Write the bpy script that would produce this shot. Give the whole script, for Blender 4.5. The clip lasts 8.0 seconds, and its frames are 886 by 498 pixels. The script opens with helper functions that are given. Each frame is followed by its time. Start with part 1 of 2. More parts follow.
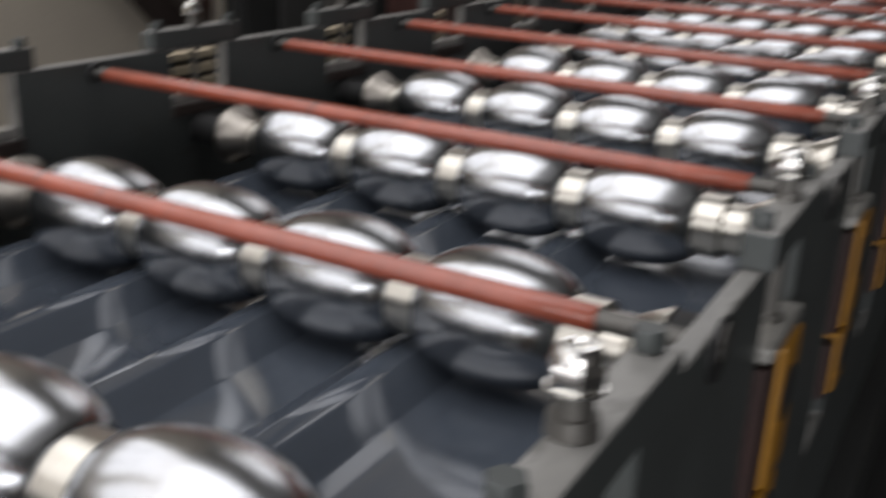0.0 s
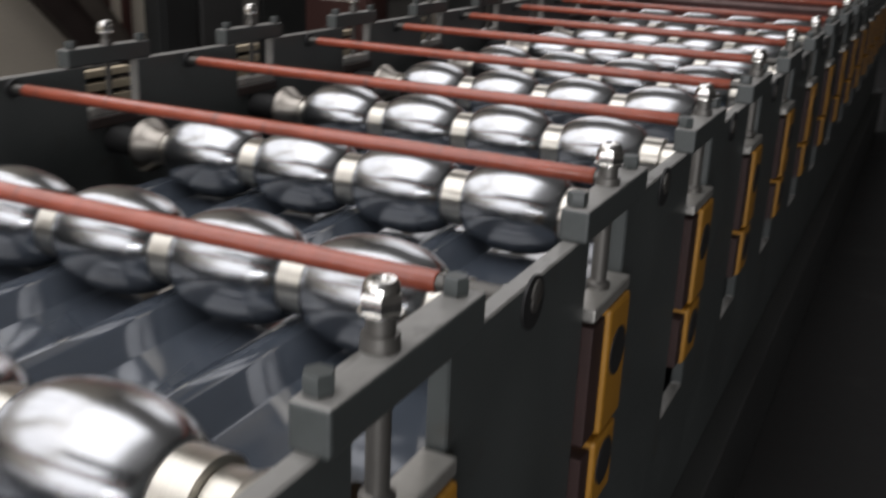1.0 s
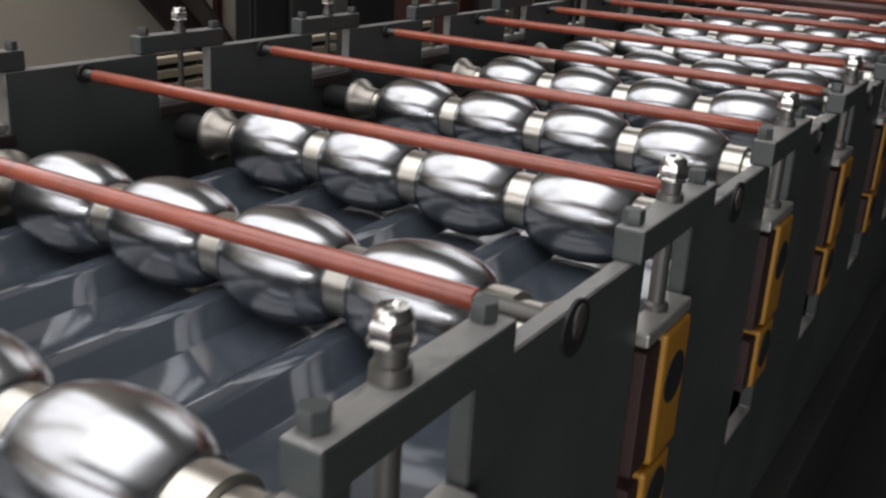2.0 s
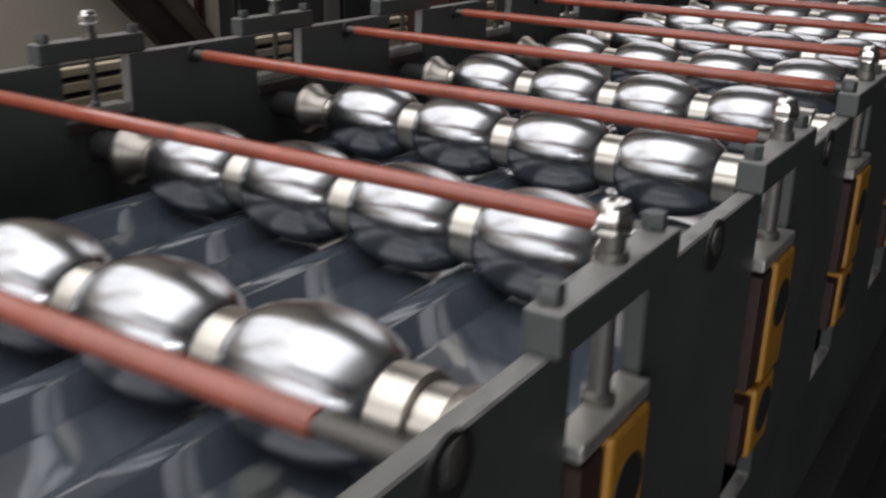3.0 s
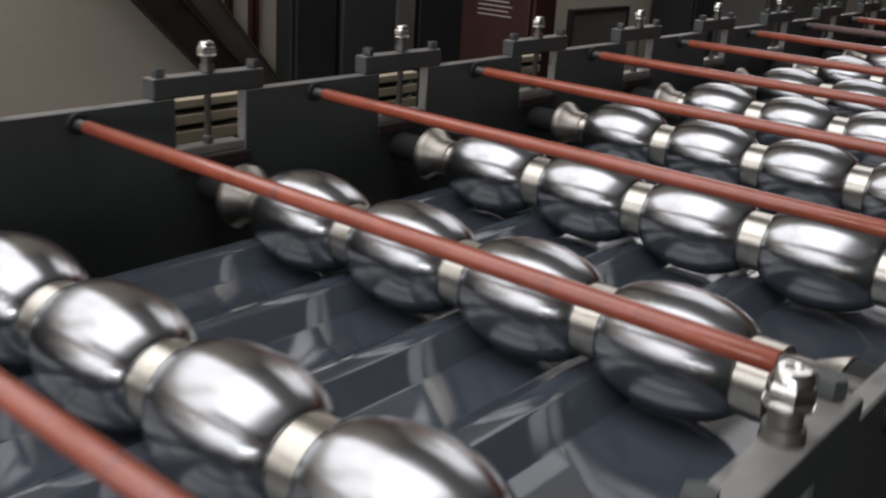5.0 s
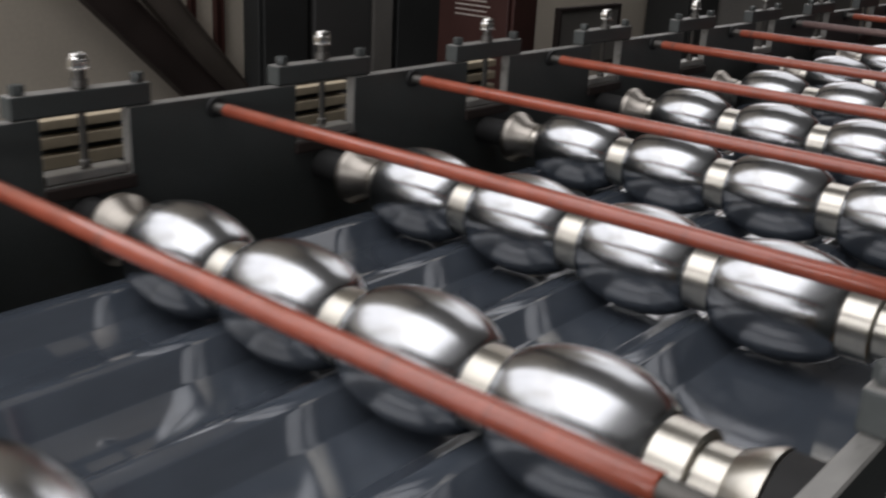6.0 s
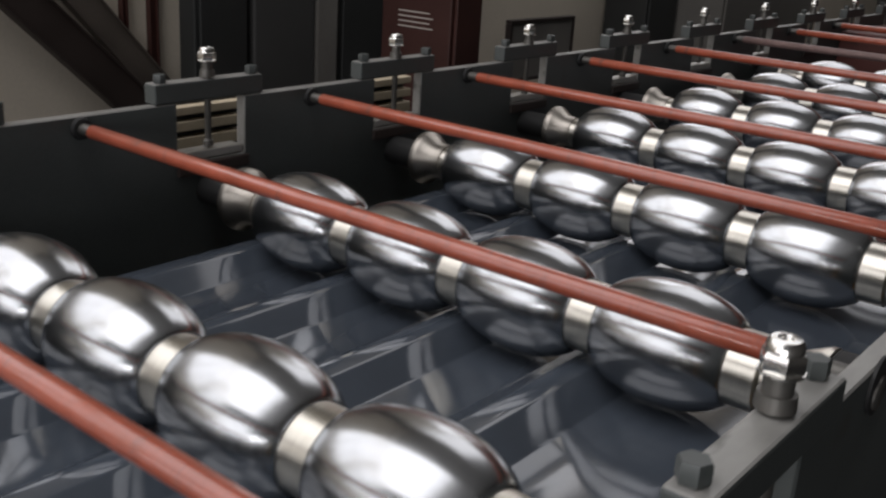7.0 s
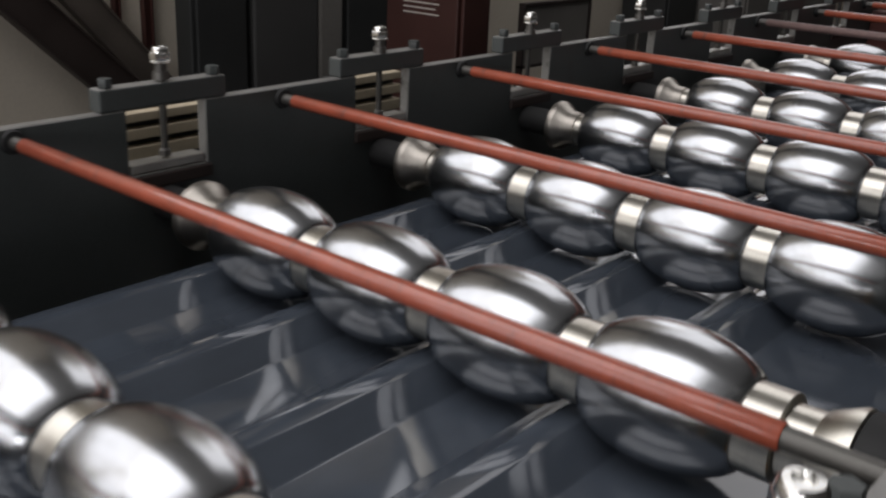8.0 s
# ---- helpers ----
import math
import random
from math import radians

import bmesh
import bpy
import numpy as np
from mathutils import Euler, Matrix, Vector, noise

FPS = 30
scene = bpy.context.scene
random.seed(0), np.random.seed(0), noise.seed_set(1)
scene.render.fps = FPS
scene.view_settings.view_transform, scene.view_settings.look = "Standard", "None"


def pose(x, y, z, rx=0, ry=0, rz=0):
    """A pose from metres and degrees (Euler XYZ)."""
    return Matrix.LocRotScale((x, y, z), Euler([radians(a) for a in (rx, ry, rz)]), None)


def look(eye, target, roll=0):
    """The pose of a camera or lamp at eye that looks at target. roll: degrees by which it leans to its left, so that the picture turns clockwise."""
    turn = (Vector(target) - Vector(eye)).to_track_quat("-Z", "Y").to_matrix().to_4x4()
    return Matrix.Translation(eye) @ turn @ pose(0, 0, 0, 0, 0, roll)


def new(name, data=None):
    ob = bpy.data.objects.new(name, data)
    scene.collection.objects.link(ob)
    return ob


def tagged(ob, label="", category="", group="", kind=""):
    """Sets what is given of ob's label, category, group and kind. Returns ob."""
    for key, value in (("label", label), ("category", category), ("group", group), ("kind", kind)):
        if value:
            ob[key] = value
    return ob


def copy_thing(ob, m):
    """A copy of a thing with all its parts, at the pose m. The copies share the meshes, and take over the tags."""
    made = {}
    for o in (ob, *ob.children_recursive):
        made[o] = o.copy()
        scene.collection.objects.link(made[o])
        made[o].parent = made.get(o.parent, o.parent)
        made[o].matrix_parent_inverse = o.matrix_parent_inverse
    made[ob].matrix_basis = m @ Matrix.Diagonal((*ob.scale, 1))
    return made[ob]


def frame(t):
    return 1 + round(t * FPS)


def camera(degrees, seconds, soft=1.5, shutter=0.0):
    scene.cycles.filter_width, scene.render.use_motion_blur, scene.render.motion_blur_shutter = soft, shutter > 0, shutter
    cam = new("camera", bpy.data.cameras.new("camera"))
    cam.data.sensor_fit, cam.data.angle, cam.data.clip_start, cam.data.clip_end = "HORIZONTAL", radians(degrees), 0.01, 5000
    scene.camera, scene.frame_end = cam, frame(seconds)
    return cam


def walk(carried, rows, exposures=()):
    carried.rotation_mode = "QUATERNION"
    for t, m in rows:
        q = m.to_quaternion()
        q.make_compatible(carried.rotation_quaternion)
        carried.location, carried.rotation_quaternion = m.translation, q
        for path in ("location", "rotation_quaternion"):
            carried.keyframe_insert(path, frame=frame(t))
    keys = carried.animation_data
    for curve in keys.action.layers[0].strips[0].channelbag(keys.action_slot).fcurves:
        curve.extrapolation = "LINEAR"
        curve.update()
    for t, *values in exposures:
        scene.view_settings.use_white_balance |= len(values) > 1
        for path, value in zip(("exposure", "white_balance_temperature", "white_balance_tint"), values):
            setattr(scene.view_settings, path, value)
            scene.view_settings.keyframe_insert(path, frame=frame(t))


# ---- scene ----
cam = camera(48.1, 8.0, soft=2.3, shutter=0.9)
PATH = [
    (0, (1.358, -0.21, 1.322), (0.439, 1.432, 0.645), 2.4),
    (0.5, (1.414, -0.24, 1.327), (0.658, 1.527, 0.773), 2.6),
    (1, (1.501, -0.324, 1.343), (0.691, 1.389, 0.703), 2.4),
    (1.2, (1.523, -0.346, 1.345), (0.657, 1.333, 0.69), 2.0),
    (2.5, (1.49, -0.115, 1.349), (0.51, 1.494, 0.678), 3.3),
    (3, (1.473, 0.061, 1.329), (0.478, 1.655, 0.645), 1.6),
    (3.5, (1.496, 0.267, 1.333), (0.418, 1.819, 0.678), 2.8),
    (4, (1.499, 0.399, 1.338), (0.365, 1.908, 0.676), 3.2),
    (4.5, (1.434, 0.541, 1.35), (0.265, 2.024, 0.692), 3.6),
    (4.7, (1.405, 0.604, 1.36), (0.223, 2.078, 0.702), 3.7),
    (5.8, (1.352, 0.913, 1.369), (0.15, 2.362, 0.693), 3.3),
    (6, (1.354, 0.97, 1.359), (0.146, 2.416, 0.691), 3.0),
    (6.5, (1.393, 1.08, 1.365), (0.199, 2.544, 0.707), 3.1),
    (7, (1.392, 1.151, 1.367), (0.217, 2.634, 0.718), 3.6),
    (7.5, (1.362, 1.227, 1.374), (0.168, 2.684, 0.702), 3.2),
    (8, (1.322, 1.346, 1.368), (0.117, 2.787, 0.682), 2.6),
]
walk(cam, [(t, look(eye, target, roll)) for t, eye, target, roll in PATH])

# ---- light ----
world = bpy.data.worlds.new("hall_air")
scene.world = world
world.use_nodes = True
world.node_tree.nodes["Background"].inputs[0].default_value = (0.75, 0.85, 1.0, 1)
world.node_tree.nodes["Background"].inputs[1].default_value = 0.014


def window_light(name, eye, target, w, h, watts, colour):
    lamp = bpy.data.lights.new(name, "AREA")
    lamp.shape, lamp.size, lamp.size_y, lamp.energy, lamp.color = "RECTANGLE", w, h, watts, colour
    ob = new(name, lamp)
    ob.matrix_world = look(eye, target)
    return ob


DAY = (0.985, 0.97, 1.0)
WINDOWS = [-3.2, -0.3, 7.2, 10.0]     # south jambs of the high windows in the west wall
WIDE, SILL, HEAD = 2.4, 2.2, 4.8
for y in WINDOWS:
    window_light("west_window_daylight", (-2.36, y + WIDE / 2, (SILL + HEAD) / 2), (3, y + WIDE / 2, (SILL + HEAD) / 2 - 0.8), WIDE, HEAD - SILL, 60, DAY)
window_light("skylight", (-0.2, -0.95, 5.5), (-0.2, -0.95, 0), 4.2, 5.9, 245, DAY)
window_light("north_skylight", (-0.7, 8.4, 5.5), (-0.7, 8.4, 0), 3.0, 6.2, 115, DAY)
window_light("doorway_daylight", (-0.3, -4.05, 2.7), (-0.3, 2, 2.7), 3.8, 3.5, 125, DAY)
# unseen fill lamp, added to light the outer faces of the east plate
window_light("side_door_daylight", (3.2, -4.05, 1.2), (3.2, 2, 1.2), 2.8, 2.2, 200, DAY)
scene.view_settings.exposure = -0.55

# ---- materials ----
def material(name, colour, rough=0.5, metal=0.0, spread=0.25, scale=8.0, fine=90.0, bump=0.1, stretch=(1, 1, 1), coat=0.0, dirt=None, dirt_at=0.6, turned=0.0, gloss=0.5):
    m = bpy.data.materials.new(name)
    m.use_nodes = True
    nt = m.node_tree
    b = nt.nodes["Principled BSDF"]
    N, L = nt.nodes.new, nt.links.new
    co = N("ShaderNodeTexCoord")
    mp = N("ShaderNodeMapping")
    mp.inputs["Scale"].default_value = stretch
    L(co.outputs["Object"], mp.inputs[0])
    n1, n2 = N("ShaderNodeTexNoise"), N("ShaderNodeTexNoise")
    n1.inputs["Scale"].default_value, n2.inputs["Scale"].default_value = scale, fine
    n1.inputs["Detail"].default_value, n2.inputs["Detail"].default_value = 5, 3
    L(mp.outputs[0], n1.inputs[0])
    L(mp.outputs[0], n2.inputs[0])
    mix = N("ShaderNodeMath")
    mix.operation = "MULTIPLY_ADD"
    L(n2.outputs[0], mix.inputs[0])
    mix.inputs[1].default_value = 0.35
    L(n1.outputs[0], mix.inputs[2])
    ramp = N("ShaderNodeValToRGB")
    lo, hi = [c * (1 - spread) for c in colour], [min(1, c * (1 + spread)) for c in colour]
    ramp.color_ramp.elements[0].position, ramp.color_ramp.elements[0].color = 0.45, (*lo, 1)
    ramp.color_ramp.elements[1].position, ramp.color_ramp.elements[1].color = 0.95, (*hi, 1)
    L(mix.outputs[0], ramp.inputs[0])
    last = ramp.outputs[0]
    if dirt:
        n3 = N("ShaderNodeTexNoise")
        n3.inputs["Scale"].default_value, n3.inputs["Detail"].default_value = scale * 2.3, 8
        L(mp.outputs[0], n3.inputs[0])
        r3 = N("ShaderNodeValToRGB")
        r3.color_ramp.elements[0].position, r3.color_ramp.elements[1].position = dirt_at, dirt_at + 0.12
        L(n3.outputs[0], r3.inputs[0])
        mx = N("ShaderNodeMixRGB")
        L(r3.outputs[0], mx.inputs[0])
        L(last, mx.inputs[1])
        mx.inputs[2].default_value = (*dirt, 1)
        last = mx.outputs[0]
    L(last, b.inputs["Base Color"])
    b.inputs["Metallic"].default_value = metal
    b.inputs["Coat Weight"].default_value, b.inputs["Coat Roughness"].default_value = coat, 0.08
    b.inputs["Specular IOR Level"].default_value = gloss
    rr = N("ShaderNodeMapRange")
    rr.inputs[3].default_value, rr.inputs[4].default_value = rough * 0.75, rough * 1.3
    L(mix.outputs[0], rr.inputs[0])
    L(rr.outputs[0], b.inputs["Roughness"])
    if turned:
        # lathe marks run round the axis, so the gloss spreads along it
        tan = N("ShaderNodeTangent")
        tan.direction_type, tan.axis = "RADIAL", "X"
        L(tan.outputs[0], b.inputs["Tangent"])
        b.inputs["Anisotropic"].default_value, b.inputs["Anisotropic Rotation"].default_value = turned, 0.25
    if bump:
        bp = N("ShaderNodeBump")
        bp.inputs["Strength"].default_value, bp.inputs["Distance"].default_value = bump, 0.002
        L(mix.outputs[0], bp.inputs["Height"])
        L(bp.outputs[0], b.inputs["Normal"])
    return m


STEEL = material("turned_steel", (0.52, 0.53, 0.545), 0.205, 1.0, 0.05, 4, 30, 0.0, (3, 1.5, 1.5), turned=0.6)
SATIN = material("satin_warm_flange_steel", (0.4, 0.37, 0.33), 0.36, 1.0, 0.15, 8, 60, 0.05, (4, 1, 1), turned=0.4)
COLLAR = material("bright_collar_steel", (0.68, 0.65, 0.58), 0.3, 1.0, 0.1, 6, 50, 0.0, (8, 1, 1), turned=0.6)
SHEET = material("slate_blue_coated_sheet", (0.068, 0.081, 0.101), 0.065, 0.0, 0.15, 3, 40, 0.01, (1, 0.3, 1), coat=0.5, gloss=0.5)
PLATE = material("grey_green_machine_paint", (0.058, 0.065, 0.063), 0.42, 0.0, 0.18, 5, 120, 0.12, dirt=(0.05, 0.05, 0.045), dirt_at=0.62)
RED = material("red_oxide_rod_paint", (0.37, 0.085, 0.047), 0.3, 0.0, 0.2, 9, 120, 0.02, (2, 1, 1), coat=0.9, dirt=(0.22, 0.07, 0.05))
RODGREY = material("greasy_grey_rod_steel", (0.12, 0.115, 0.105), 0.4, 0.6, 0.2, 12, 120, 0.1)
PALE_EDGE = material("pale_plate_edge", (0.27, 0.265, 0.25), 0.42, 0.25, 0.25, 14, 120, 0.15, (1, 0.4, 1), dirt=(0.12, 0.12, 0.11), dirt_at=0.6)
YELLOW = material("yellow_ochre_bearing_paint", (0.38, 0.18, 0.018), 0.42, 0.0, 0.2, 9, 120, 0.12, dirt=(0.16, 0.09, 0.03), dirt_at=0.62)
BLOCK = material("scraped_bearing_steel", (0.42, 0.41, 0.38), 0.4, 0.7, 0.2, 12, 120, 0.1)
BLACK = material("black_rubber_seal", (0.012, 0.012, 0.012), 0.6, 0.0, 0.3, 12, 90, 0.1)
CHROME = material("zinc_plated_nut", (0.78, 0.77, 0.74), 0.2, 1.0, 0.1, 20, 150, 0.1)
FLOOR = material("oily_dark_concrete", (0.011, 0.0105, 0.010), 0.7, 0.0, 0.35, 1.5, 30, 0.3, dirt=(0.025, 0.024, 0.022))
WALL = material("cream_plaster", (0.56, 0.5, 0.41), 0.85, 0.0, 0.12, 1.2, 60, 0.25, dirt=(0.3, 0.26, 0.2), dirt_at=0.68)
DARKWOOD = material("dark_brown_painted_steel", (0.028, 0.019, 0.016), 0.5, 0.0, 0.25, 4, 80, 0.15)
BROWN = material("brown_red_cabinet_paint", (0.05, 0.018, 0.014), 0.45, 0.0, 0.25, 3, 90, 0.12)
CURTAIN = material("black_green_sheet_metal", (0.026, 0.027, 0.026), 0.5, 0.0, 0.25, 2, 60, 0.1)
GREYDARK = material("dark_grey_column_paint", (0.045, 0.044, 0.042), 0.6, 0.0, 0.2, 2, 60, 0.15)
GREYBROWN = material("grey_brown_brace_paint", (0.085, 0.07, 0.058), 0.5, 0.0, 0.25, 4, 80, 0.15)
GREYCOL = material("grey_column_paint", (0.16, 0.15, 0.135), 0.6, 0.0, 0.2, 2, 60, 0.15)
WORN = material("worn_grey_pink_paint", (0.2, 0.13, 0.12), 0.45, 0.2, 0.25, 12, 120, 0.15)
CREAM = material("dusty_cream_paint", (0.5, 0.42, 0.3), 0.6, 0.0, 0.15, 8, 90, 0.1, dirt=(0.3, 0.2, 0.1), dirt_at=0.62)
GREASE = material("greasy_red_brown_roll_steel", (0.07, 0.036, 0.03), 0.4, 0.3, 0.3, 6, 90, 0.05, (6, 1, 1))
SOOT = material("sooty_brown_grease", (0.03, 0.013, 0.011), 0.6, 0.0, 0.3, 9, 100, 0.2)
WHITE = material("off_white_marking", (0.55, 0.5, 0.45), 0.7, 0.0, 0.1, 6, 80, 0.0)
COVER = material("red_brown_cover_paint", (0.13, 0.042, 0.034), 0.4, 0.0, 0.25, 3, 90, 0.1, dirt=(0.05, 0.02, 0.017), dirt_at=0.58)
GREEN = material("dark_green_machine_paint", (0.03, 0.038, 0.03), 0.45, 0.0, 0.25, 3, 90, 0.1, dirt=(0.02, 0.02, 0.018), dirt_at=0.6)
ROOF = material("grey_roof_sheet", (0.5, 0.5, 0.49), 0.7, 0.0, 0.2, 1.5, 40, 0.2)

# ---- mesh helpers ----
def box(bm, x0, x1, y0, y1, z0, z1, bevel=0.0):
    r = bmesh.ops.create_cube(bm, size=1)
    vs = r["verts"]
    for v in vs:
        v.co = Vector((x0 + (v.co.x + 0.5) * (x1 - x0), y0 + (v.co.y + 0.5) * (y1 - y0), z0 + (v.co.z + 0.5) * (z1 - z0)))
    if bevel:
        es = {e for v in vs for e in v.link_edges}
        bmesh.ops.bevel(bm, geom=list(es), offset=bevel, segments=2, affect="EDGES", profile=0.5)
    return bm


def lathe(bm, profile, axis="x", centre=(0, 0, 0), n=32):
    """Turns rows of (place along the axis, radius) into a closed solid."""
    rings = []
    for s, r in profile:
        ring = []
        for i in range(n):
            a = 2 * math.pi * i / n
            c, d = r * math.cos(a), r * math.sin(a)
            p = (s, c, d) if axis == "x" else (c, d, s)
            ring.append(bm.verts.new(Vector(p) + Vector(centre)))
        rings.append(ring)
    for a, b in zip(rings, rings[1:]):
        for i in range(n):
            bm.faces.new((a[i], a[(i + 1) % n], b[(i + 1) % n], b[i]))
    bm.faces.new(rings[0])
    bm.faces.new(rings[-1])
    bmesh.ops.recalc_face_normals(bm, faces=bm.faces)
    return bm


def part(name, bm, mat, parent=None, label="", smooth=False):
    me = bpy.data.meshes.new(name)
    bm.to_mesh(me)
    bm.free()
    me.materials.append(mat)
    if smooth:
        me.polygons.foreach_set("use_smooth", [True] * len(me.polygons))
        me.set_sharp_from_angle(angle=radians(40))
    ob = new(name, me)
    ob.parent = parent
    if label:
        ob["label"] = label
    return ob


def again(ob, parent, m):
    o = ob.copy()
    scene.collection.objects.link(o)
    o.parent = parent
    o.matrix_basis = m
    return o


B = bmesh.new
PITCH = 0.5
FIRST, LAST, LAST_ROLL = -2, 13, 9
TOP = 1.02                # top of the side plates
AXIS = 0.859              # height of the upper roll shafts
BALLS = [0.24 + 0.22 * i for i in range(4)]
WAISTS = [0.13 + 0.22 * i for i in range(5)]

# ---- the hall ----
# walls added to close the hall, kept dark so that little light bounces
DIM = material("dark_grey_wall_paint", (0.055, 0.052, 0.048), 0.85, 0.0, 0.2, 1.2, 60, 0.2)
floor = tagged(part("floor", box(B(), -6, 6, -6, 14, -0.1, 0), FLOOR), "dark oily concrete workshop floor", "floor", kind="structure")
bm = B()
box(bm, -2.5, -2.3, -6, 14, 0, SILL)
box(bm, -2.5, -2.3, -6, 14, HEAD, 5.6)
piers = [-6] + [v for y in WINDOWS for v in (y, y + WIDE)] + [14]
for y0, y1 in zip(piers[::2], piers[1::2]):
    box(bm, -2.5, -2.3, y0, y1, SILL + 0.0005, HEAD - 0.0005)
wall_west = tagged(part("wall_west", bm, WALL), "cream plastered workshop wall with high windows", "wall", kind="structure")
for n, y in enumerate(WINDOWS):
    win = tagged(new("window_%d" % (n + 1)), "high steel-framed workshop window", "window", kind="structure")
    win.matrix_basis = pose(-2.33, y, SILL)
    for k in range(1, 3):
        part("window_frame", box(B(), -0.02, 0.02, WIDE * k / 3 - 0.025, WIDE * k / 3 + 0.025, 0.001, HEAD - SILL - 0.001), DARKWOOD, win, "dark steel mullion")
    part("window_frame", box(B(), -0.018, 0.018, 0.001, WIDE - 0.001, 1.28, 1.33), DARKWOOD, win, "dark steel transom")
wall_east = tagged(part("wall_east", box(B(), 5.8, 6, -6, 14, 0, 5.6), DIM), "dark grey workshop wall", "wall", kind="structure")
wall_north = tagged(part("wall_north", box(B(), -2.3, 5.8, 13.8, 14, 0, 5.6), DIM), "dark grey end wall", "wall", kind="structure")
# unseen south wall, left open in front of its two lamps
bm = B()
box(bm, -2.3, 5.8, -4.3, -4.1, 4.5, 5.6)
box(bm, -2.3, 1.65, -4.3, -4.1, 0, 0.9)
box(bm, 1.65, 1.75, -4.3, -4.1, 0, 4.498)
box(bm, 1.752, 4.7, -4.3, -4.1, 2.4, 4.498)
box(bm, 4.702, 5.8, -4.3, -4.1, 0, 4.498)
wall_south = tagged(part("wall_south", bm, DIM), "dark grey end wall with a large window and an opening for the fill lamp", "wall", kind="structure")
ceiling = tagged(part("ceiling", box(B(), -2.5, 6, -6, 14, 5.6, 5.8), ROOF), "grey sheet roof over the workshop", "ceiling", kind="structure")

# ---- along the west wall ----
def beam(name, a, b, width, depth, x, mat, label):
    """A straight brace against the wall, from a to b in (y, z)."""
    length = math.hypot(b[0] - a[0], b[1] - a[1])
    ob = new(name)
    ob.matrix_basis = pose(x, a[0], a[1], math.degrees(math.atan2(b[1] - a[1], b[0] - a[0])), 0, 0)
    part("web", box(B(), 0.0, depth - 0.012, 0, length, -width / 2 + 0.0085, width / 2 - 0.0085), mat, ob)
    for z in (-width / 2, width / 2 - 0.008):
        part("flange", box(B(), 0.0, depth, 0, length, z, z + 0.008, 0.002), mat, ob)
    return tagged(ob, label, "steel brace", "braces on the wall")


beam("wall_brace", (2.42, 1.58), (3.75, 0.33), 0.15, 0.06, -2.24, DARKWOOD, "dark brown painted steel diagonal brace on the wall")
beam("wall_brace", (2.78, 1.6), (3.80, 0.46), 0.12, 0.05, -2.295, GREYBROWN, "grey-brown painted steel diagonal brace on the wall")
beam("wall_post", (3.56, 2.6), (3.56, 0.0), 0.03, 0.03, -2.29, BROWN, "thin brown steel post on the wall")
beam("wall_post", (3.70, 2.6), (3.70, 0.0), 0.045, 0.03, -2.29, BROWN, "thin brown steel post on the wall")


def locker(name, x0, x1, y0, y1, z1, mat, label, category):
    thing = new(name)
    thing.matrix_basis = pose(x0, y0, 0)
    part("body", box(B(), 0, x1 - x0, 0, y1 - y0, 0.0, z1, 0.006), mat, thing)
    part("door", box(B(), x1 - x0 + 0.0005, x1 - x0 + 0.018, 0.02, y1 - y0 - 0.02, 0.06, z1 - 0.04, 0.004), mat, thing)
    return tagged(thing, label, category)


locker("steel_locker", -2.28, -2.17, 3.837, 4.13, 2.1, CURTAIN, "tall black-green sheet metal locker against the wall", "locker")
tagged(part("column", box(B(), -2.28, -2.15, 4.152, 4.525, 0, 5.55, 0.01), GREYDARK), "dark grey painted steel column", "column", kind="structure")
tagged(part("column", box(B(), -2.28, -2.15, 4.53, 4.688, 0, 5.55, 0.02), GREYCOL), "lighter grey painted pipe column", "column", kind="structure")
locker("steel_locker", -2.28, -2.17, 4.70, 5.45, 2.1, CURTAIN, "wide black-green sheet metal locker against the wall", "locker")
cabinet = locker("control_cabinet", -1.72, -1.32, 4.53, 4.742, 1.35, BROWN, "brown-red painted control cabinet with printed lines", "cabinet")
for i in range(4):
    bar = part("printed_line", box(B(), 0.1, 0.3 - 0.02 * (i % 2), -0.0025, 0.0, 0.86 + 0.022 * i, 0.865 + 0.022 * i), WHITE, cabinet, "pale printed line")
board = new("notice_board")
board.matrix_basis = pose(-1.9, 5.74, 0)
part("panel", box(B(), 0.01, 0.03, 0.02, 0.64, 0.47, 0.78), GREYCOL, board)
for y0, y1, z0, z1 in ((0, 0.66, 0.78, 0.80), (0, 0.66, 0.45, 0.47), (0, 0.02, 0.0, 0.7795), (0.64, 0.66, 0.0, 0.7795)):
    part("frame_bar", box(B(), 0, 0.04, y0, y1, z0, z1, 0.003), DARKWOOD, board, "dark frame bar")
tagged(board, "grey board in a dark frame standing on two legs", "board")
locker("machine_cabinet", -2.28, -1.95, 7.45, 7.88, 1.5, CURTAIN, "large black-green machine cabinet beyond the roll former", "cabinet")
locker("machine_cabinet", -2.28, -1.6, 7.9, 9.6, 1.1, GREYCOL, "grey machine cabinet beyond the roll former", "cabinet")

# ---- sheet being formed ----
VALLEY = 0.7715           # height of the pans under the barrels
FEED = 0.14               # metres a second at which the sheet runs through


# half a rib: distance from the crest and height over the pan; crest, flank, pan
BEND_AT = [0, 0.015, 0.0175, 0.020, 0.058, 0.0605, 0.063, 0.11]
BEND_UP = [0.0295, 0.0290, 0.0283, 0.0265, 0.0032, 0.0014, 0.0007, 0.0003]


def sheet_height(x):
    """Trapezoid ribs under the collars, long flanks down to narrow pans under the barrels."""
    d = min(min(abs(x - w) for w in WAISTS[:4]), 0.11)
    return VALLEY + float(np.interp(d, BEND_AT, BEND_UP))


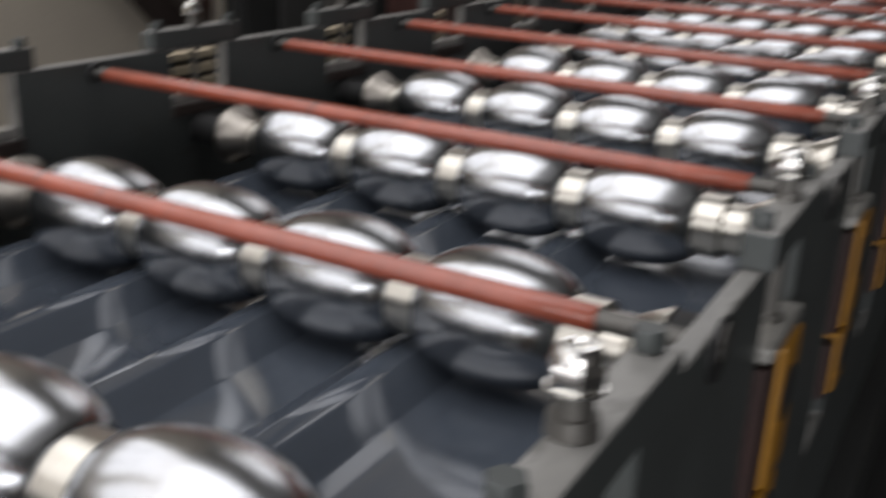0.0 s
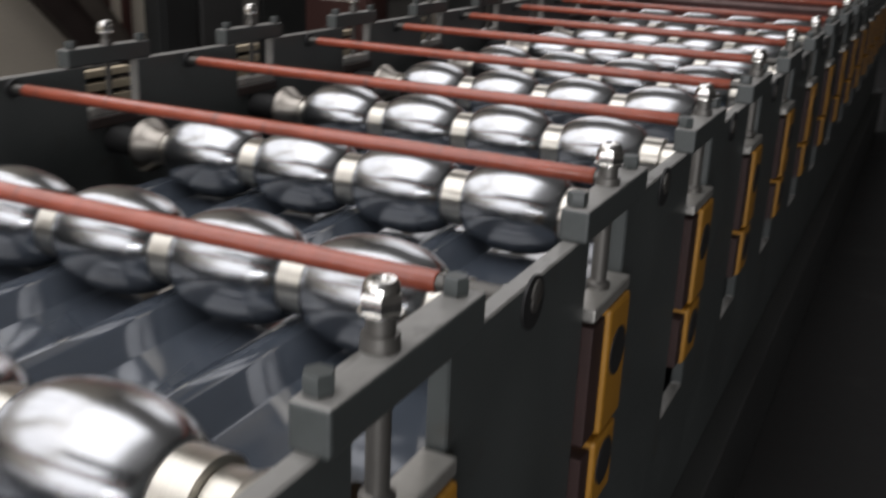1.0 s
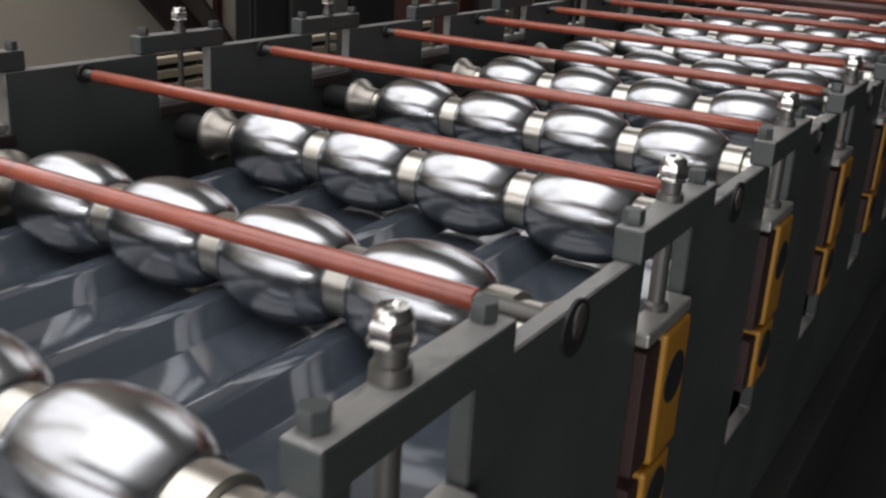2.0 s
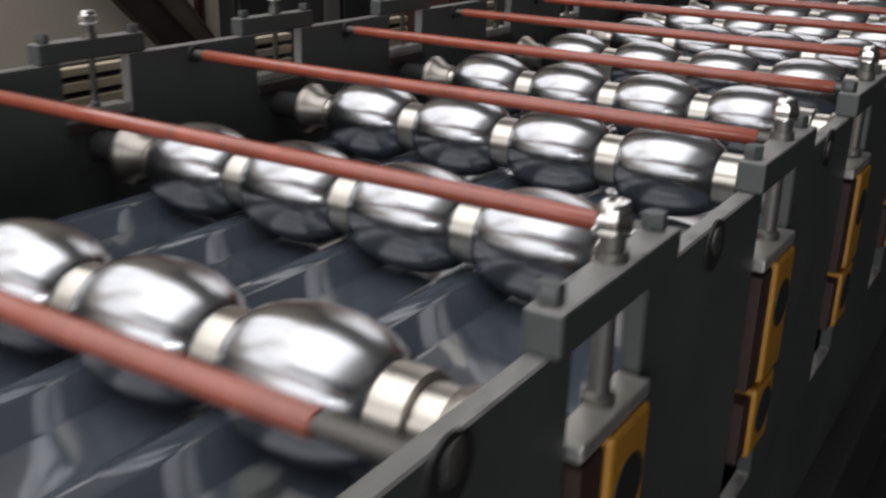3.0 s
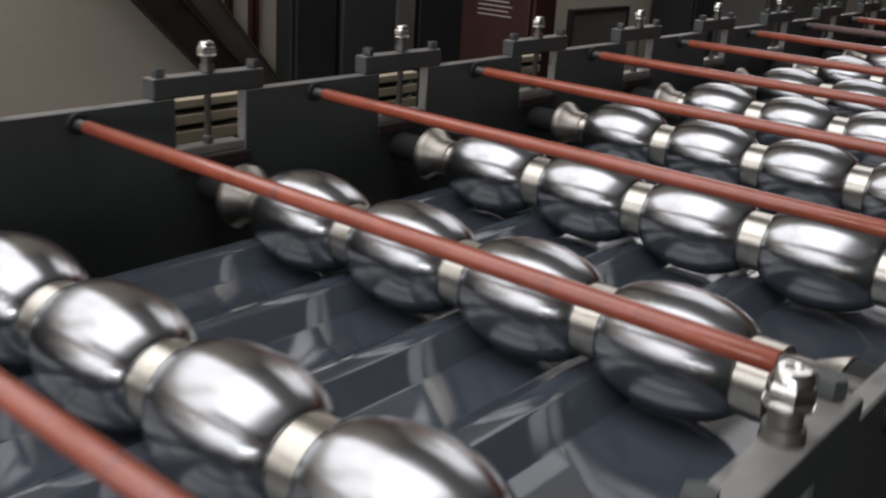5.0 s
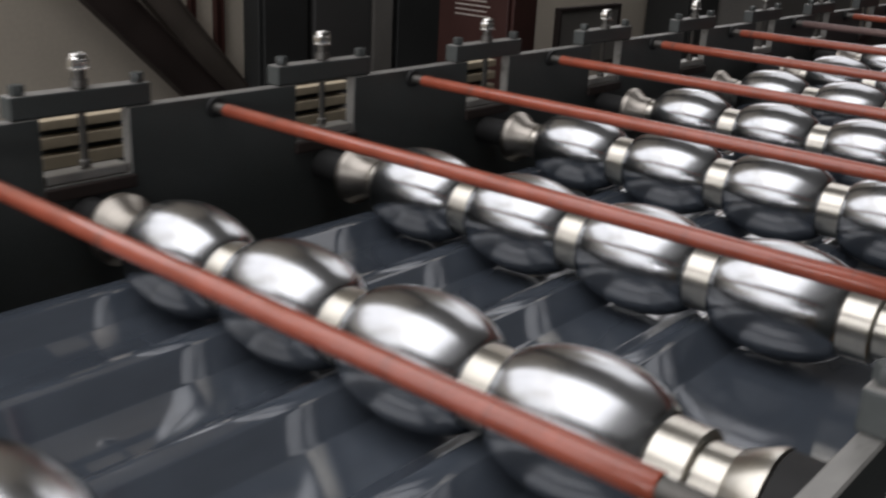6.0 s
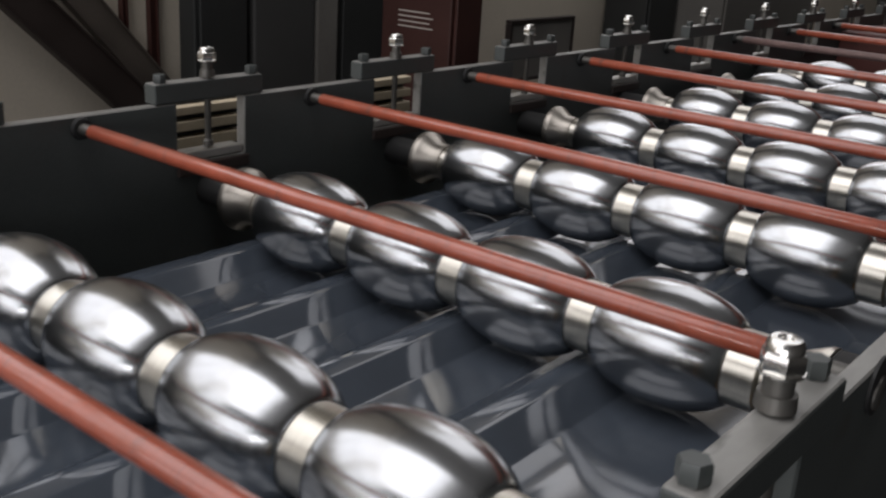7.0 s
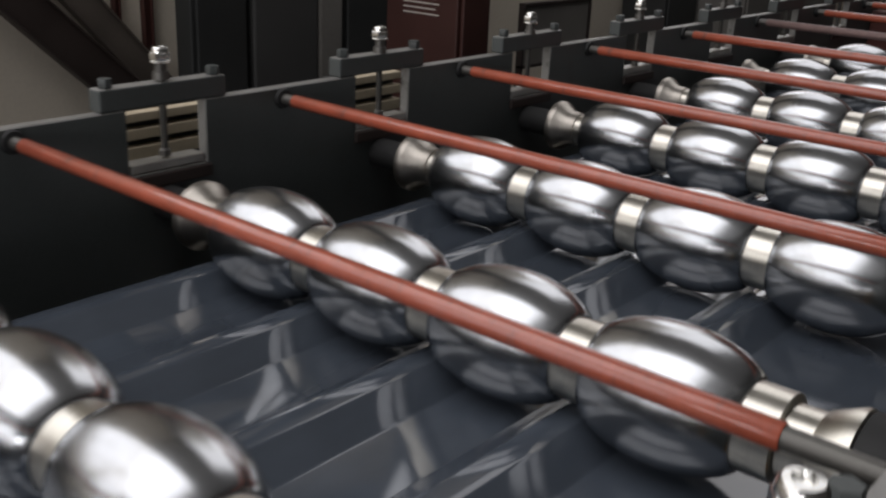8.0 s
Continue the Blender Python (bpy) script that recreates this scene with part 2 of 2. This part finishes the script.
bm = B()
xs = [0.1]
for w in WAISTS:
    for d in BEND_AT:
        xs += [w - d, w + d]
xs = sorted({round(x, 4) for x in xs if 0.1 <= x <= 1.115})
ys = [-3.2 + 0.2 * j for j in range(47)]
rows = [[bm.verts.new((x, y, sheet_height(x))) for x in xs] for y in ys]
for a, b in zip(rows, rows[1:]):
    for i in range(len(xs) - 1):
        bm.faces.new((a[i], a[i + 1], b[i + 1], b[i]))
sheet = part("metal_sheet", bm, SHEET, smooth=True)
mod = sheet.modifiers.new("thickness", "SOLIDIFY")
mod.thickness, mod.offset = 0.0012, -1
tagged(sheet, "glossy slate-blue coated steel sheet with rolled ribs", "metal sheet")

# ---- side frames ----
SLOT = 0.074
SCREW_AT = {0: -0.022, 1: 0.008, 2: 0.018, 3: 0.024}     # screws set off the middle of their crossbars


def comb(bm, x0, x1, y0, y1, slot_floor, shift):
    """A side plate with an open slot for the bearings at each station."""
    pts = [(y0, 0.30), (y1, 0.30), (y1, TOP)]
    for k in range(LAST, FIRST - 1, -1):
        c = PITCH * k + 0.25 + shift
        pts += [(c + SLOT, TOP), (c + SLOT, slot_floor), (c - SLOT, slot_floor), (c - SLOT, TOP)]
    pts += [(y0, TOP)]
    f = bm.faces.new([bm.verts.new((x0, y, z)) for y, z in pts])
    r = bmesh.ops.extrude_face_region(bm, geom=[f])
    for v in r["geom"]:
        if isinstance(v, bmesh.types.BMVert):
            v.co.x = x1
    bmesh.ops.recalc_face_normals(bm, faces=bm.faces)
    bmesh.ops.bevel(bm, geom=[e for e in bm.edges], offset=0.002, segments=1, affect="EDGES")
    return bm


def hexagon(bm, z0, z1, r, centre):
    return lathe(bm, [(z0, r * 0.92), (z0 + 0.002, r), (z1 - 0.002, r), (z1, r * 0.9)], "z", centre, 6)


def pale_tops(ob):
    """The upward faces take a paler colour than the plate paint."""
    ob.data.materials.append(PALE_EDGE)
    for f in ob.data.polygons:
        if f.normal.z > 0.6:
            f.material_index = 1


def side_frame(name, x0, x1, outward, label):
    thing = new(name)
    thing.matrix_basis = pose(0, 0, 0.30)
    lift = pose(0, 0, -0.30)
    mid = (x0 + x1) / 2
    shift = 0.0 if outward > 0 else 0.009
    gap = 0.1
    y0, y1 = PITCH * FIRST - 0.1, PITCH * (LAST + 1) + 0.1
    p = part("side_plate", comb(B(), x0, x1, y0, y1, 0.56 if outward > 0 else 0.913, shift), PLATE, thing)
    p.matrix_basis = lift
    pale_tops(p)
    if outward < 0:
        # the light that falls on the slot sides is put into a paler colour
        for f in p.data.polygons:
            if abs(f.normal.y) > 0.6 and 0.92 < f.center.z < 1.0:
                f.material_index = 1
    first = {}
    for k in range(FIRST, LAST + 1):
        c = PITCH * k + 0.25 + shift
        m = lift @ pose(0, c, 0)
        if not first:
            bar = part("crossbar", box(B(), x0 - (0.002 if outward > 0 else 0.008), x1 + (0.010 if outward > 0 else 0.0008), -0.118, 0.118, TOP + 0.0005, 1.056, 0.003), PLATE, thing)
            pale_tops(bar)
            shank = 0.0110 if outward > 0 else 0.0095
            thin = 0.0095 if outward > 0 else 0.0062
            bolt = part("bolt", hexagon(B(), 0, 0.015, 0.0115, (0, 0, 0)), PLATE, bar, smooth=True)
            screw = part("adjusting_screw", lathe(B(), [(0.9305, 1.5 * thin), (0.94, 1.5 * thin), (0.943, thin), (1.056, thin), (1.0565, shank + 0.004), (1.068, shank + 0.003), (1.0685, shank), (1.084, shank), (1.0845, 0.008), (1.10, 0.008)], "z", (mid, 0, 0), 20), RODGREY, thing, smooth=True)
            bm = hexagon(B(), 1.0845, 1.099, 0.0160, (mid, 0, 0))
            lathe(bm, [(1.0825, 0.0135), (1.083, 0.0165), (1.0844, 0.0165)], "z", (mid, 0, 0), 24)
            lathe(bm, [(1.099, 0.0135), (1.104, 0.013), (1.1075, 0.0105), (1.108, 0.0065), (1.105, 0.0055)], "z", (mid, 0, 0), 24)
            nut = part("cap_nut", bm, CHROME, screw, "shiny zinc-plated nut", smooth=True)
            # bearing shoe in the window; the outer side has painted bearing housings beneath it
            lo, hi = (x0 - 0.004, x1 + 0.017) if outward > 0 else (x0 - 0.014, x1 + 0.004)
            shoe = part("bearing_shoe", box(B(), lo + 0.004, hi - 0.004, -0.07, 0.07, 0.9135, 0.93, 0.003), BLOCK, thing, "bare steel pressure shoe")
            housings = []
            if outward < 0:
                housings.append(part("ledge", box(B(), x1 + 0.0005, x1 + 0.009, -0.08, 0.08, 0.889, 0.911, 0.003), DARKWOOD, thing, "dark brown ledge under the slot"))
            if outward > 0:
                for z0, z1, south, north, hz in ((0.748, 0.912, -0.018, 0.066, AXIS - 0.012), (0.645, 0.742, -0.03, 0.054, 0.70)):
                    bm = box(B(), lo, hi, south, north, z0, z1, 0.005)
                    housings.append(part("bearing_block", bm, YELLOW, thing, "yellow-painted bearing block"))
                    part("grease_face", box(B(), lo + 0.002, hi - 0.006, -0.066, south - 0.001, z0 + 0.006, z1 - 0.006, 0.002), SOOT, housings[-1], "sooty maroon greased face")
                    # the dark of the block's shaft hole, painted as a flat black disc
                    part("shaft_end", lathe(B(), [(hi - 0.002, 0.031), (hi + 0.0015, 0.031)], "x", (0, (south + north) / 2, hz), 28), BLACK, housings[-1], "black disc for the shaded shaft hole", smooth=True)
            first = dict(bar=bar, bolt=bolt, screw=screw, nut=nut, shoe=shoe, housings=housings)
            for o in (bar, screw, shoe, *housings):
                o.matrix_basis = m
            bolt.matrix_basis = pose(mid, -gap, 1.0565)
            again(bolt, bar, pose(mid, gap, 1.0565, 0, 0, 17))
        else:
            bar2 = again(first["bar"], thing, m)
            again(first["bolt"], bar2, pose(mid, -gap, 1.0565, 0, 0, 23 * k))
            again(first["bolt"], bar2, pose(mid, gap, 1.0565, 0, 0, 31 * k))
            s2 = again(first["screw"], thing, m @ pose(0, SCREW_AT.get(k, 0) if outward > 0 else 0, 0.004 * math.sin(5.0 * k)))
            again(first["nut"], s2, Matrix.Identity(4))
            again(first["shoe"], thing, m)
            for h in first["housings"]:
                h2 = again(h, thing, m)
                for piece in h.children:
                    again(piece, h2, Matrix.Identity(4))
    return tagged(thing, label, "machine frame", "side frames of the roll former")


left_frame = side_frame("side_frame", -0.056, -0.033, -1, "grey-green painted side frame plate with adjusting screws on top")
right_frame = side_frame("side_frame", 1.185, 1.205, 1, "grey-green painted side frame plate with yellow bearing blocks")

# base beams under the plates
for x0, x1 in ((-0.11, 0.02), (1.13, 1.26)):
    tagged(part("base_beam", box(B(), x0, x1, PITCH * FIRST - 0.3, PITCH * (LAST + 1) + 0.3, 0, 0.30, 0.006), CURTAIN), "black-green steel base beam under the side plate", "machine base", "base beams")

# ---- forming rolls ----
def ball_profile():
    rows = []
    for i in range(-20, 21):
        u = math.sin(math.pi / 2 * i / 20)
        rest = 0.054 if u < 0 else 0.05
        rows.append((0.09 * u, rest + (0.081 - rest) * (1 - abs(u) ** 2.1) ** 0.72))
    return [(-0.091, 0.03)] + rows + [(0.091, 0.03)]


roll = new("forming_roll")
roll.matrix_basis = pose(0, PITCH * FIRST + 0.25, AXIS)
part("shaft", lathe(B(), [(-0.055, 0.024), (1.205, 0.024)], n=24), BLOCK, roll, smooth=True)
ball = part("roll_barrel", lathe(B(), ball_profile(), n=72), STEEL, roll, smooth=True)
ball.matrix_basis = pose(BALLS[0], 0, 0)
for x in BALLS[1:]:
    again(ball, roll, pose(x, 0, 0))
collar = part("spacer_collar", lathe(B(), [(-0.021, 0.047), (-0.0195, 0.049), (0.0195, 0.049), (0.021, 0.047)], n=32), COLLAR, roll, "bright yellowish steel collar", smooth=True)
collar.matrix_basis = pose(WAISTS[1], 0, 0)
for x in WAISTS[2:]:
    again(collar, roll, pose(x, 0, 0))
part("neck_collar", lathe(B(), [(0.112, 0.032), (0.1135, 0.034), (0.1465, 0.034), (0.148, 0.032)], n=32), COLLAR, roll, "narrow bright steel collar", smooth=True)
flange = part("end_flange", lathe(B(), [(-0.026, 0.05), (-0.024, 0.056), (-0.014, 0.057), (-0.008, 0.054), (0.012, 0.039), (0.038, 0.037), (0.039, 0.027)], n=40), SATIN, roll, "satin steel end flange", smooth=True)
flange.matrix_basis = pose(0.085, 0, 0)
part("end_flange", lathe(B(), [(1.0315, 0.027), (1.0325, 0.040), (1.062, 0.041), (1.064, 0.044), (1.094, 0.058), (1.1, 0.058), (1.101, 0.05)], n=40), COLLAR, roll, "polished conical end flange", smooth=True)
part("oil_seal", lathe(B(), [(-0.032, 0.03), (0.06, 0.03), (0.064, 0.026)], n=32), BLACK, roll, "black rubber seal", smooth=True)
part("oil_seal", lathe(B(), [(1.1015, 0.05), (1.103, 0.057), (1.15, 0.057), (1.152, 0.05)], n=32), BLACK, roll, "black rubber seal", smooth=True)
tagged(roll, "polished steel forming roll with four rounded barrels", "forming roll", "forming rolls")
upper_rolls = [(FIRST, roll)]
for k in range(FIRST + 1, LAST_ROLL + 1):
    upper_rolls.append((k, copy_thing(roll, pose(0, PITCH * k + 0.25, AXIS, 37 * k, 0, 0))))

# ---- lower rolls, carrying the sheet from below ----
LOW = 0.69
low_roll = new("lower_forming_roll")
low_roll.matrix_basis = pose(0, PITCH * FIRST + 0.25, LOW)
part("shaft", lathe(B(), [(-0.055, 0.024), (1.205, 0.024)], n=24), BLOCK, low_roll, smooth=True)
# one concave ring under each barrel, with half a rib on either side of it
xs_ring = [-0.11 + 0.0055 * i for i in range(41)]


def ring_profile(ball_at):
    return [(-0.1095, 0.03)] + [(x * 0.99, sheet_height(ball_at + x) - 0.0035 - LOW) for x in xs_ring] + [(0.1095, 0.03)]



ring = part("roll_ring", lathe(B(), ring_profile(BALLS[0]), n=48), GREASE, low_roll, smooth=True)
ring.matrix_basis = pose(BALLS[0], 0, 0)
for x in BALLS[1:3]:
    again(ring, low_roll, pose(x, 0, 0))
part("roll_ring", lathe(B(), ring_profile(BALLS[3]), n=48), GREASE, low_roll, smooth=True).matrix_basis = pose(BALLS[3], 0, 0)
tagged(low_roll, "greasy red-brown lower forming roll with raised ribs", "forming roll", "lower forming rolls")
lower_rolls = [(FIRST, low_roll)]
for k in range(FIRST + 1, LAST_ROLL + 1):
    lower_rolls.append((k, copy_thing(low_roll, pose(0, PITCH * k + 0.25, LOW, 29 * k, 0, 0))))

# ---- tie rods ----
rod = new("tie_rod")
rod.matrix_basis = pose(0, PITCH * FIRST, 1.0)
part("rod_core", lathe(B(), [(-0.06, 0.0095), (1.211, 0.0095)], n=20), RODGREY, rod, smooth=True)
part("sleeve", lathe(B(), [(0.0, 0.0105), (0.002, 0.0118), (1.106, 0.0118), (1.108, 0.0105)], n=28), RED, rod, "red-painted tube", smooth=True)
part("grommet", lathe(B(), [(-0.0325, 0.0185), (-0.026, 0.0165), (-0.025, 0.012)], n=24), BLACK, rod, "black rubber grommet", smooth=True)
# a flat black disc paints the shade inside the rod's hole
part("rod_socket", lathe(B(), [(1.2055, 0.027), (1.2085, 0.027), (1.209, 0.024)], n=28), BLACK, rod, "black disc for the shaded rod hole", smooth=True)
# a paler disc set off centre paints the lit far wall of that hole
part("rod_end", lathe(B(), [(1.2055, 0.0125), (1.211, 0.0125), (1.212, 0.011)], centre=(0, 0.009, 0.004), n=24), RODGREY, rod, "grey disc for the lit wall inside the rod hole", smooth=True)
tagged(rod, "red-painted tie rod spanning the two side plates", "tie rod", "tie rods")
for k in range(FIRST + 1, LAST_ROLL + 3):
    made = copy_thing(rod, pose(0, PITCH * k, 1.0, 50 * k, 0, 0))
    if k == LAST_ROLL:
        # one rod has lost its red paint
        made["label"] = "bare greyish tie rod with worn paint between the side plates"
        for child in made.children:
            if child.name.startswith("sleeve"):
                child.data = child.data.copy()
                child.data.materials[0] = WORN
                child["label"] = "worn grey-pink tube"

# ---- cover over the far stations ----
bm = box(B(), -0.03, 1.18, 5.62, 6.95, 0.955, 0.97, 0.003)
box(bm, -0.03, 1.18, 5.6, 5.615, 0.70, 0.97, 0.002)
tagged(part("cover_plate", bm, COVER), "dark brown-red cover plate between the side frames", "cover plate")

# ---- stand across the outlet end ----
stand = new("end_stand")
stand.matrix_basis = pose(0.575, 7.45, 0)
for x in (-0.86, 0.72):
    part("post", box(B(), x, x + 0.14, -0.16, 0.16, 0, 1.5, 0.01), GREEN, stand)
part("crossbeam", box(B(), -0.719, 0.719, -0.12, 0.12, 1.16, 1.5, 0.008), GREEN, stand)
for i in range(5):
    x = -0.56 + 0.25 * i
    part("press_block", box(B(), x, x + 0.12, -0.1, 0.08, 0.98, 1.1595, 0.006), CURTAIN, stand, "black press block")
for x, w in ((-0.3, 0.05), (0.22, 0.06), (0.32, 0.03), (0.4, 0.08)):
    part("label_plate", box(B(), x, x + w, -0.1235, -0.1205, 1.19, 1.205), WHITE, stand, "pale label strip")
tagged(stand, "dark green painted press stand across the outlet end", "press stand")

# ---- slatted guards behind the west frame ----
guard = new("slatted_guard")
guard.matrix_basis = pose(-0.15, 1.332, 0)
part("backing", box(B(), -0.03, -0.02, -0.1, 0.1, 0, 0.988), CURTAIN, guard, "dark backing sheet")
for z0, z1 in ((0.902, 0.925), (0.937, 0.956), (0.968, 0.984)):
    part("slat", box(B(), -0.0195, 0.004, -0.1, 0.1, z0, z1, 0.002), CREAM, guard, "cream-painted slat")
tagged(guard, "cream slatted guard on a dark backing behind the side plate", "guard", "slatted guards")
for k in (3, 4, 5):
    copy_thing(guard, pose(-0.15, PITCH * k + 0.332, 0.003 * (k % 2)))


def motions():
    walk(sheet, [(t, pose(0, FEED * t, 0)) for t in (0, 4, 8)])
    times = [0.4 * i for i in range(21)]
    for k, thing in upper_rolls:
        walk(thing, [(t, pose(0, PITCH * k + 0.25, AXIS, 37 * k + math.degrees(FEED * t / 0.081), 0, 0)) for t in times])
    for k, thing in lower_rolls:
        walk(thing, [(t, pose(0, PITCH * k + 0.25, LOW, 29 * k - math.degrees(FEED * t / 0.085), 0, 0)) for t in times])


motions()
